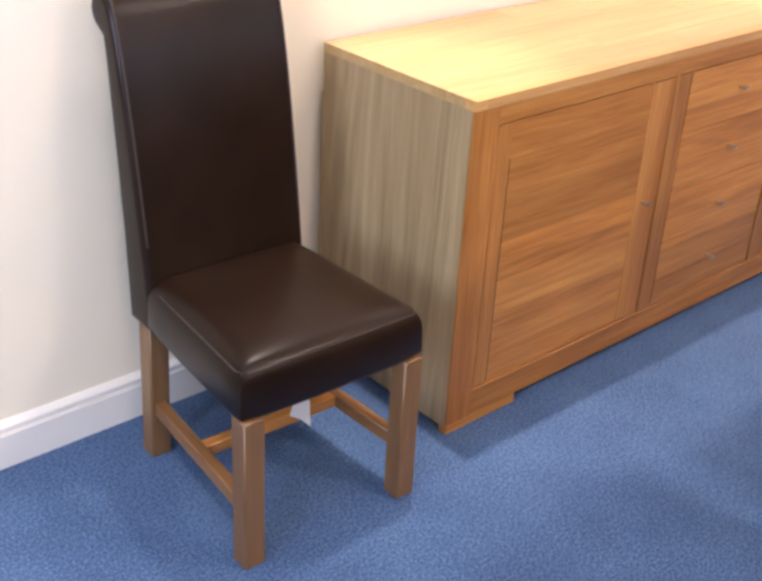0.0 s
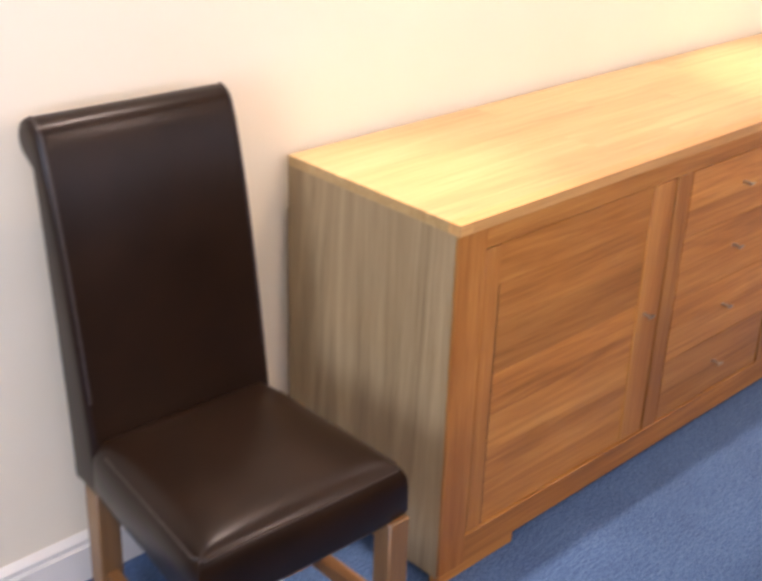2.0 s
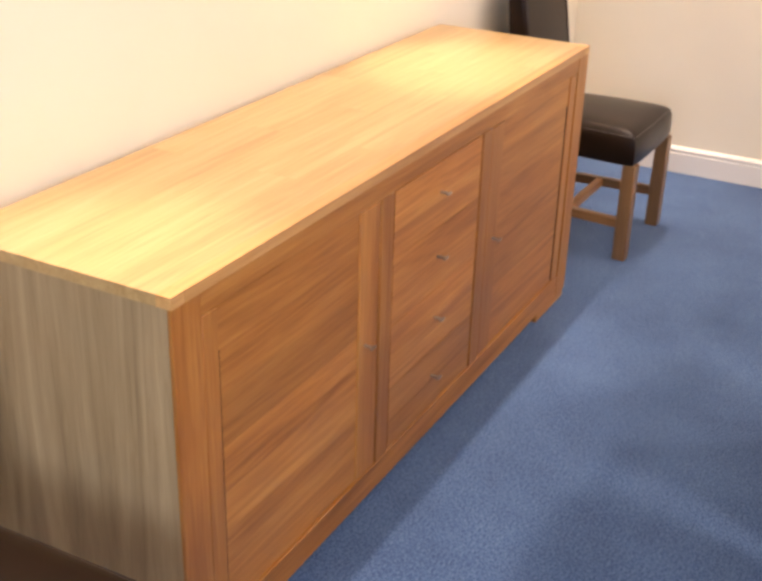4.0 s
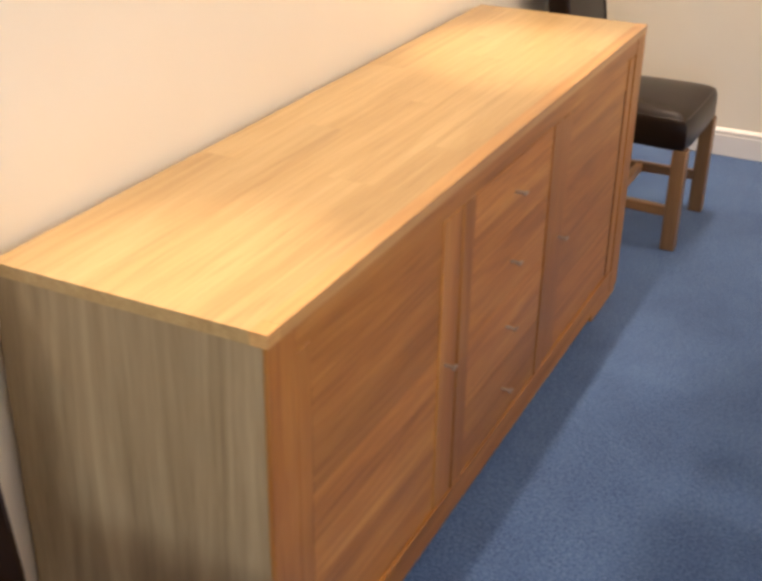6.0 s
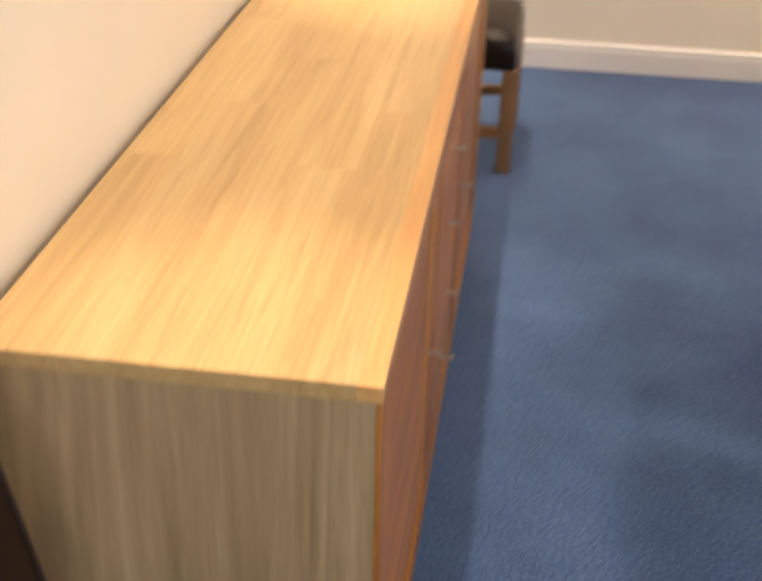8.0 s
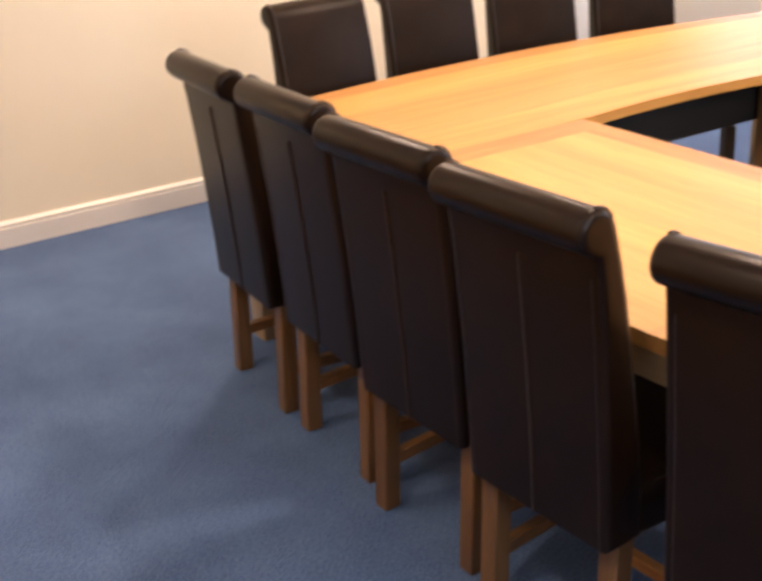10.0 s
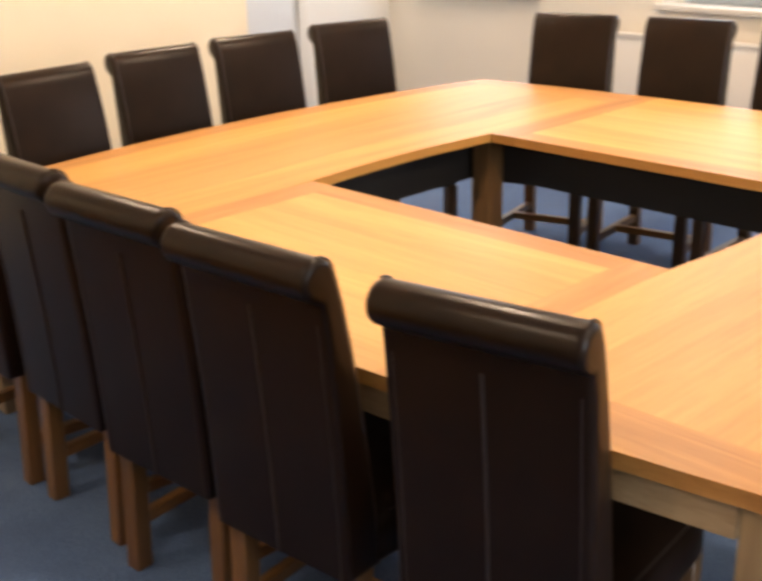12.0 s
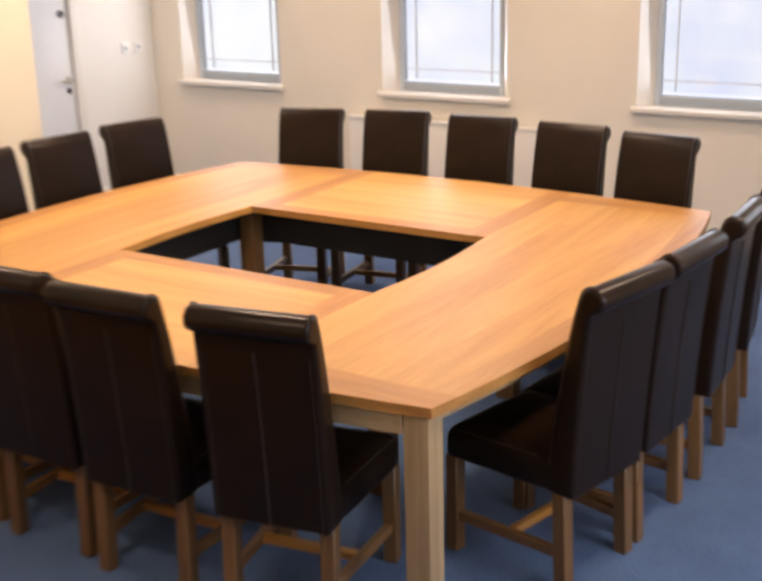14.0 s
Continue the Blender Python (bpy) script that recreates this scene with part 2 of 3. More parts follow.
# ---- mesh helpers ----
def box(bm, x0, x1, y0, y1, z0, z1, bevel=0.0, seg=2):
    r = bmesh.ops.create_cube(bm, size=1.0)
    vs = r["verts"]
    for v in vs:
        v.co = Vector(((x0 + x1) / 2 + v.co.x * (x1 - x0), (y0 + y1) / 2 + v.co.y * (y1 - y0), (z0 + z1) / 2 + v.co.z * (z1 - z0)))
    if bevel:
        es = list({e for v in vs for e in v.link_edges})
        bmesh.ops.bevel(bm, geom=es, offset=bevel, segments=seg, affect="EDGES", profile=0.6)
    return bm


def prism(bm, outline, lo, hi, axis="z", bevel=0.0, seg=2):
    """A closed outline pushed from lo to hi along an axis. The outline is (x, y) for z, (y, z) for x, (x, z) for y."""
    def put(p, h):
        return {"z": (p[0], p[1], h), "x": (h, p[0], p[1]), "y": (p[0], h, p[1])}[axis]
    a = [bm.verts.new(put(p, lo)) for p in outline]
    b = [bm.verts.new(put(p, hi)) for p in outline]
    n = len(outline)
    fa, fb = bm.faces.new(a), bm.faces.new(b)
    for i in range(n):
        bm.faces.new((a[i], a[(i + 1) % n], b[(i + 1) % n], b[i]))
    bmesh.ops.recalc_face_normals(bm, faces=bm.faces)
    if bevel:
        es = list(fa.edges) + list(fb.edges)
        bmesh.ops.bevel(bm, geom=es, offset=bevel, segments=seg, affect="EDGES", profile=0.6)
    return bm


def tube(bm, path, radius, sides=6):
    """A thin round cord along points."""
    rings = []
    pts = [Vector(p) for p in path]
    for i, p in enumerate(pts):
        d = (pts[min(i + 1, len(pts) - 1)] - pts[max(i - 1, 0)]).normalized()
        up = Vector((1, 0, 0)) if abs(d.x) < 0.8 else Vector((0, 0, 1))
        u = d.cross(up).normalized()
        w = d.cross(u)
        rings.append([bm.verts.new(p + radius * (u * math.cos(k * math.tau / sides) + w * math.sin(k * math.tau / sides))) for k in range(sides)])
    for r, q in zip(rings, rings[1:]):
        for k in range(sides):
            bm.faces.new((r[k], r[(k + 1) % sides], q[(k + 1) % sides], q[k]))
    bm.faces.new(rings[0]), bm.faces.new(rings[-1])
    bmesh.ops.recalc_face_normals(bm, faces=bm.faces)
    return bm


def mesh(name, bm, mat, smooth=True):
    me = bpy.data.meshes.new(name)
    bm.normal_update()
    if smooth:
        for f in bm.faces:
            f.smooth = True
        for e in bm.edges:
            if len(e.link_faces) == 2 and e.calc_face_angle(0) > radians(38):
                e.smooth = False
    bm.to_mesh(me)
    bm.free()
    me.materials.append(mat)
    return me


def part(name, bm, mat, parent, label="", smooth=True):
    ob = new(name, mesh(name, bm, mat, smooth))
    ob.parent = parent
    if label:
        ob["label"] = label
    return ob


def structure(name, bm, mat, label, category):
    return tagged(new(name, mesh(name, bm, mat)), label, category, kind="structure")


def thing(name, m, label, category, group=""):
    ob = new(name)
    ob.empty_display_size = 0.1
    ob.matrix_world = m
    return tagged(ob, label, category, group)


B = bmesh.new

# ---- the room ----
T = 0.15
for name, z0, z1, mat, label in (("floor", -0.1, 0.0, blue_carpet, "mottled mid-blue short-pile carpet floor"), ("ceiling", CEIL, CEIL + 0.1, ceiling_paint, "plain white painted ceiling")):
    bm = B()
    box(bm, WEST - 0.22, EAST_DOOR + T, SOUTH - 0.22, T, z0, z1)
    box(bm, OPEN_A - 0.25, OPEN_B + 0.25, T, LOBBY + T, z0, z1)
    structure(name, bm, mat, label, name)
bm = B()
box(bm, OPEN_B, EAST + T, 0.0, T, 0, CEIL)
box(bm, WEST - T, OPEN_A, 0.0, T, 0, CEIL)
box(bm, OPEN_A, OPEN_B, 0.0, T, 2.2, CEIL)
structure("wall_north", bm, cream, "cream painted plaster wall behind the sideboard", "wall")
structure("wall_east", box(B(), EAST, EAST + T, RECESS_Y, -0.001, 0, CEIL), cream, "cream painted end wall of the room", "wall")
structure("wall_recess_return", box(B(), EAST + T, EAST_DOOR, RECESS_Y, RECESS_Y + T, 0, CEIL), white_wall, "white painted return wall of the door recess", "wall")
bm = B()
box(bm, WEST - 0.22, WEST, SOUTH, ADDED_WEST_WIN[0], 0, CEIL)
box(bm, WEST - 0.22, WEST, ADDED_WEST_WIN[1], -0.001, 0, CEIL)
box(bm, WEST - 0.22, WEST, *ADDED_WEST_WIN, 0, SILL)
box(bm, WEST - 0.22, WEST, *ADDED_WEST_WIN, HEAD, CEIL)
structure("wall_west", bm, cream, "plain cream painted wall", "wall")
bm = B()
box(bm, OPEN_A - 0.25, OPEN_B + 0.25, LOBBY, LOBBY + T, 0, CEIL)
box(bm, OPEN_A - 0.25, OPEN_A - 0.1, T, LOBBY, 0, CEIL)
box(bm, OPEN_B + 0.1, OPEN_B + 0.25, T, LOBBY, 0, CEIL)
structure("wall_lobby", bm, cream, "plain cream walls behind the opening", "wall")

# door wall with its opening
DOOR_Y0, DOOR_Y1, DOOR_H = -5.262, -4.42, 2.04
bm = B()
box(bm, EAST_DOOR, EAST_DOOR + T, SOUTH, DOOR_Y0, 0, CEIL)
box(bm, EAST_DOOR, EAST_DOOR + T, DOOR_Y1, RECESS_Y + T, 0, CEIL)
box(bm, EAST_DOOR, EAST_DOOR + T, DOOR_Y0, DOOR_Y1, DOOR_H, CEIL)
structure("wall_door", bm, white_wall, "white painted wall round the door", "wall")

# window wall
bm = B()
edges = [WEST - T]
for x0, x1 in sorted(WINDOWS):
    edges += [x0, x1]
edges.append(EAST_DOOR + T)
for a, b in zip(edges[0::2], edges[1::2]):
    box(bm, a, b, SOUTH - 0.22, SOUTH, 0, CEIL)
for x0, x1 in WINDOWS:
    box(bm, x0, x1, SOUTH - 0.22, SOUTH, 0, SILL)
    box(bm, x0, x1, SOUTH - 0.22, SOUTH, HEAD, CEIL)
structure("wall_south", bm, pale_wall, "pale cream painted wall with deep window openings", "wall")


def skirting(name, x0, y0, x1, y1, out):
    """A moulded board along a wall; out: the way into the room."""
    prof = ((0, 0), (0.018, 0), (0.018, 0.082), (0.0105, 0.084), (0.0105, 0.089), (0.0145, 0.091), (0.0145, 0.099), (0.006, 0.109), (0, 0.111))
    bm = B()
    rows = []
    for x, y in ((x0, y0), (x1, y1)):
        rows.append([bm.verts.new((x + out[0] * d, y + out[1] * d, z + 0.001)) for d, z in prof])
    for i in range(len(prof) - 1):
        bm.faces.new((rows[0][i], rows[0][i + 1], rows[1][i + 1], rows[1][i]))
    bm.faces.new(rows[0]), bm.faces.new(rows[1])
    bmesh.ops.recalc_face_normals(bm, faces=bm.faces)
    return structure(name, bm, gloss_white, "white gloss moulded skirting board along the wall", "skirting board")


skirting("baseboard_north", OPEN_B, 0, EAST, 0, (0, -1))
skirting("baseboard_east", EAST, -0.019, EAST, RECESS_Y, (-1, 0))
skirting("baseboard_south", WEST, SOUTH, EAST_DOOR, SOUTH, (0, 1))
skirting("baseboard_door_wall", EAST_DOOR, SOUTH + 0.019, EAST_DOOR, DOOR_Y0 - 0.07, (-1, 0))
skirting("baseboard_west", WEST, SOUTH + 0.019, WEST, 0, (1, 0))


def window(index, m, w):
    """A sash window in an opening of width w; y points into the room."""
    win = tagged(new("window_%d" % index), "grey-framed sash window full of bright daylight, white sill", "window", kind="structure")
    win.matrix_world = m
    splay = 0.075
    o0, o1 = -w / 2, w / 2
    x0, x1 = o0 + splay, o1 - splay
    y0, y1 = -0.17, -0.11
    f = 0.034
    bm = B()
    box(bm, x0 + 0.002, x0 + f, y0, y1, SILL + 0.012, HEAD - 0.002, 0.004)
    box(bm, x1 - f, x1 - 0.002, y0, y1, SILL + 0.012, HEAD - 0.002, 0.004)
    box(bm, x0 + f, x1 - f, y0, y1, HEAD - f, HEAD - 0.002, 0.004)
    part("window_frame", bm, glare_frame, win, "window frame coloured pale by the glare of the panes")
    part("bottom_rail", box(B(), x0 + f, x1 - f, y0, y1, SILL + 0.012, SILL + 0.012 + 0.062, 0.004), upvc, win)
    zm = 1.62
    part("meeting_rail", box(B(), x0 + f, x1 - f, y0 + 0.005, y1 + 0.01, zm - 0.025, zm + 0.025, 0.004), upvc, win)
    for a in (x0 + f + 0.07, x1 - f - 0.09):
        part("glazing_bar", box(B(), a, a + 0.006, y0 + 0.01, y0 + 0.03, SILL + 0.092, zm - 0.025), pale_bar, win, "thin white glazing bar")
    part("glazing_bar", box(B(), x0 + f, x1 - f, y0 + 0.008, y0 + 0.028, SILL + 0.16, SILL + 0.166), pale_bar, win)
    for a, b in ((SILL + 0.09, zm - 0.025), (zm + 0.025, HEAD - f)):
        p = part("pane", box(B(), x0 + f, x1 - f, y0 + 0.032, y0 + 0.038, a, b), glass, win)
        p.visible_shadow = False
    part("window_sill", box(B(), o0 - 0.03, o1 + 0.03, -0.11, 0.045, SILL - 0.02, SILL + 0.012, 0.006), gloss_white, win, "white gloss window sill board")
    for a, b in ((o0, x0), (o1, x1)):
        part("reveal", prism(B(), [(a, -0.001), (b, -0.11), (b, -0.17), (a, -0.17)], SILL + 0.0125, HEAD - 0.001), gloss_white, win, "white splayed window reveal", smooth=False)
    return win


for i, (x0, x1) in enumerate(WINDOWS):
    window(i + 1, pose((x0 + x1) / 2, SOUTH, 0), x1 - x0)
# the added, unseen west window and the bright sheet outside it
window(5, pose(WEST, (ADDED_WEST_WIN[0] + ADDED_WEST_WIN[1]) / 2, 0, 0, 0, -90), ADDED_WEST_WIN[1] - ADDED_WEST_WIN[0])
structure("added_backdrop_west", box(B(), WEST - 3.1, WEST - 3.0, SOUTH - 2.9, LOBBY + 3, -1, 6), daylight, "bright hazy daylight outside the windows", "sky")
structure("backdrop", box(B(), WEST - 3, EAST_DOOR + 3, SOUTH - 3.1, SOUTH - 3.0, -1, 6), daylight, "bright hazy daylight outside the windows", "sky")

# the door
door = tagged(new("door_1"), "closed pale grey painted flush door with steel lever", "door", kind="structure")
part("door_leaf", box(B(), EAST_DOOR + 0.012, EAST_DOOR + 0.056, DOOR_Y0 + 0.035, DOOR_Y1 - 0.035, 0.006, DOOR_H - 0.035, 0.002), door_paint, door)
bm = B()
box(bm, EAST_DOOR - 0.016, EAST_DOOR + 0.10, DOOR_Y0 - 0.045, DOOR_Y0 + 0.032, 0, DOOR_H + 0.045, 0.004)
box(bm, EAST_DOOR - 0.016, EAST_DOOR + 0.10, DOOR_Y1 - 0.032, DOOR_Y1 + 0.045, 0, DOOR_H + 0.045, 0.004)
box(bm, EAST_DOOR - 0.016, EAST_DOOR + 0.10, DOOR_Y0 + 0.032, DOOR_Y1 - 0.032, DOOR_H - 0.032, DOOR_H + 0.045, 0.004)
part("door_frame", bm, gloss_white, door, "white gloss door frame")


def disc(bm, x, y, z, r, depth, axis="x", sides=20):
    out = [(math.cos(k * math.tau / sides) * r, math.sin(k * math.tau / sides) * r) for k in range(sides)]
    if axis == "x":
        return prism(bm, [(y + a, z + b) for a, b in out], x, x + depth, "x", 0.0015, 1)
    if axis == "y":
        return prism(bm, [(x + a, z + b) for a, b in out], y, y + depth, "y", 0.0015, 1)
    return prism(bm, [(x + a, y + b) for a, b in out], z, z + depth, "z", 0.0015, 1)


hx = EAST_DOOR + 0.012
part("door_lock", disc(B(), hx - 0.014, DOOR_Y0 + 0.10, 1.46, 0.026, 0.014), dark_metal, door, "dark round night latch")
bm = B()
disc(bm, hx - 0.008, DOOR_Y0 + 0.09, 0.98, 0.026, 0.008)
disc(bm, hx - 0.05, DOOR_Y0 + 0.09, 0.98, 0.009, 0.044)
box(bm, hx - 0.06, hx - 0.046, DOOR_Y0 + 0.08, DOOR_Y0 + 0.20, 0.972, 0.988, 0.004)
part("door_handle", bm, steel, door, "steel lever handle")
part("keyhole_plate", disc(B(), hx - 0.006, DOOR_Y0 + 0.09, 0.90, 0.022, 0.006), dark_metal, door)

# light switches beside the door
for y in (-5.771, -5.91):
    sw = thing("light_switch", pose(EAST_DOOR, y, 1.16), "square white plastic light switch on the wall", "light switch", "light switches")
    part("plate", box(B(), -0.010, -0.001, -0.043, 0.043, -0.043, 0.043, 0.003), plastic, sw)
    part("rocker", box(B(), -0.015, -0.009, -0.012, 0.012, -0.018, 0.010, 0.002), upvc, sw)


sw = thing("light_switch", pose(-0.729, 0, 1.11, 0, 0, 90), "square white plastic light switch on the wall", "light switch", "light switches")
part("plate", box(B(), -0.010, -0.001, -0.043, 0.043, -0.043, 0.043, 0.003), plastic, sw)
part("rocker", box(B(), -0.015, -0.009, -0.012, 0.012, -0.018, 0.010, 0.002), upvc, sw)

# ---- radiator under the middle window ----
rad = thing("radiator", pose(1.62, SOUTH + 0.03, 0.12), "white enamelled panel radiator below the window", "radiator")
bm = B()
box(bm, -0.80, 0.80, 0.03, 0.045, 0.0, 0.58, 0.004)
part("panel", bm, enamel, rad)
part("top_grille", box(B(), -0.80, 0.80, 0.0, 0.055, 0.58, 0.60, 0.003), enamel, rad)
for x in (-0.45, 0.45):
    part("bracket", box(B(), x - 0.02, x + 0.02, -0.03, 0.03, 0.08, 0.45), enamel, rad)


# ---- sideboard ----
SB_L, SB_D, SB_H = 1.97, 0.489, 0.815


def sideboard():
    sb = thing("sideboard", pose(0, -0.022, 0), "long oak sideboard with two doors and four drawers", "sideboard")
    L, D, H = SB_L, SB_D, SB_H
    f = -D
    # boards of the top
    n = 5
    w = (D - 0.03) / n
    for k in range(n):
        joints = (0.0, 0.55 + 0.24 * (k % 3), 1.25 + 0.19 * ((k * 2) % 3), L)
        for x0, x1 in zip(joints, joints[1:]):
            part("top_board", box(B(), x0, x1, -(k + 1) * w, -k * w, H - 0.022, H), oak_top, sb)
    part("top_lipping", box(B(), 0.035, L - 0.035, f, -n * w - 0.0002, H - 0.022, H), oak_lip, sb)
    for x0, x1 in ((0.0, 0.0346), (L - 0.0346, L)):
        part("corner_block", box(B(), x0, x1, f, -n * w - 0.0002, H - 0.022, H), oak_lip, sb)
    # carcass
    for x0, x1 in ((0.0, 0.022), (L - 0.022, L)):
        part("side_panel", box(B(), x0, x1, f + 0.0082, 0.0, 0.020, H - 0.0222), oak_side, sb)
        part("side_lipping", box(B(), x0 - 0.0006, x1, f + 0.0082, f + 0.045, 0.021, H - 0.0222), oak_side, sb)
    part("back_panel", box(B(), 0.004, L - 0.004, 0.001, 0.009, 0.06, H - 0.12), oak_side, sb)
    part("bottom_panel", box(B(), 0.025, L - 0.025, f + 0.03, -0.013, 0.026, 0.045), oak_x, sb)
    part("plinth", box(B(), 0.02, L - 0.02, f + 0.06, -0.02, 0.0, 0.025), dark_gap, sb)
    for x0, x1 in ((0.004, 0.235), (L - 0.235, L - 0.004)):
        part("foot", box(B(), x0, x1, f + 0.004, f + 0.030, 0.0, 0.0275, 0.001, 1), oak_x, sb)
    # near-black inner block, so the joints of the front look shaded
    part("carcass_block", box(B(), 0.026, L - 0.026, f + 0.036, -0.014, 0.05, H - 0.03), dark_gap, sb)
    # face frame
    part("top_rail", box(B(), 0.075, L - 0.075, f + 0.002, f + 0.034, 0.750, H - 0.0225, 0.0015, 1), oak_x, sb)
    part("bottom_rail", box(B(), 0.075, L - 0.075, f + 0.002, f + 0.034, 0.028, 0.097, 0.0015, 1), oak_x, sb)
    for x0, x1 in ((0.0, 0.0745), (L - 0.0745, L)):
        part("corner_stile", box(B(), x0, x1, f + 0.001, f + 0.008, 0.028, H - 0.0222), oak_z, sb)
    for x0, x1 in ((0.697, 0.752), (L - 0.752, L - 0.697)):
        part("divider_stile", box(B(), x0, x1, f + 0.002, f + 0.034, 0.0975, 0.7495, 0.0015, 1), oak_z, sb)

    def knob(parent, x, z):
        bm = B()
        disc(bm, x, f - 0.013, z, 0.004, 0.020, "y", 12)
        box(bm, x - 0.010, x + 0.010, f - 0.020, f - 0.014, z - 0.0036, z + 0.0036, 0.0025)
        part("knob", bm, steel, parent, "small steel pull")

    def cabinet_door(x0, x1, knob_x, pull_left):
        z0, z1 = 0.100, 0.747
        d = new("door")
        d.parent = sb
        a, b = (x0 + 0.045, x1 - 0.085) if pull_left else (x0 + 0.075, x1 - 0.05)
        part("stile", box(B(), x0 + 0.002, a, f + 0.004, f + 0.026, z0 + 0.001, z1 - 0.001, 0.0015, 1), oak_z, d)
        part("stile", box(B(), b, x1 - 0.002, f + 0.004, f + 0.026, z0 + 0.001, z1 - 0.001, 0.0015, 1), oak_z, d)
        cuts = (0.0, 0.145, 0.27, 0.41, 0.56, 0.73, 0.87, 1.0)
        for p, q in zip(cuts, cuts[1:]):
            slot = 0.0042 if p < 0.8 else 0.0
            part("plank", box(B(), a + (slot if pull_left else 0.0), b - (0.0 if pull_left else slot), f + 0.008, f + 0.026, z0 + (z1 - z0) * p + 0.0001, z0 + (z1 - z0) * q - 0.0001), oak_x, d)
        # near-black strip fills the slot and stands for its shade
        gx = a + 0.0003 if pull_left else b - 0.0040
        part("gap_shade_strip", box(B(), gx, gx + 0.0036, f + 0.0066, f + 0.025, z0 + 0.002, z0 + (z1 - z0) * 0.869), dark_gap, d, "narrow dark strip laid in the slot beside the planks as its shade")
        knob(d, knob_x, 0.435)
        return d

    cabinet_door(0.078, 0.694, 0.635, True)
    cabinet_door(L - 0.694, L - 0.078, L - 0.649, False)
    # the same shade-coloured strip beside the drawers
    part("gap_shade_strip", box(B(), 0.7523, 0.7577, f + 0.0065, f + 0.03, 0.27, 0.747), dark_gap, sb, "narrow dark strip laid in the gap beside the drawers as its shade")
    hgt = (0.747 - 0.100) / 4
    for k in range(4):
        dr = new("drawer")
        dr.parent = sb
        z0 = 0.100 + k * hgt
        x0, x1 = 0.757, L - 0.755
        half = z0 + hgt * (0.45 + 0.08 * (k % 2))
        part("front", box(B(), x0 + 0.002, x1 - 0.002, f + 0.005, f + 0.026, z0 + 0.0008, half - 0.0002), oak_x, dr)
        part("front", box(B(), x0 + 0.002, x1 - 0.002, f + 0.005, f + 0.026, half + 0.0002, z0 + hgt - 0.0008), oak_x, dr)
        knob(dr, (x0 + x1) / 2, z0 + hgt / 2 + 0.006)
    return sb


sideboard()


# ---- chairs ----
def arc(cy, cz, r, a0, a1, n):
    return [(cy + r * math.cos(radians(a0 + (a1 - a0) * k / n)), cz + r * math.sin(radians(a0 + (a1 - a0) * k / n))) for k in range(n + 1)]


CW, BW = 0.412, 0.383
FRONT_PROFILE = [(-0.156, 0.47), (-0.166, 0.55), (-0.181, 0.66), (-0.199, 0.78), (-0.217, 0.88), (-0.232, 0.95), (-0.246, 1.005)]
REAR_PROFILE = [(-0.288, 0.962), (-0.283, 0.92), (-0.274, 0.82), (-0.264, 0.70), (-0.256, 0.58), (-0.250, 0.46), (-0.246, 0.35)]


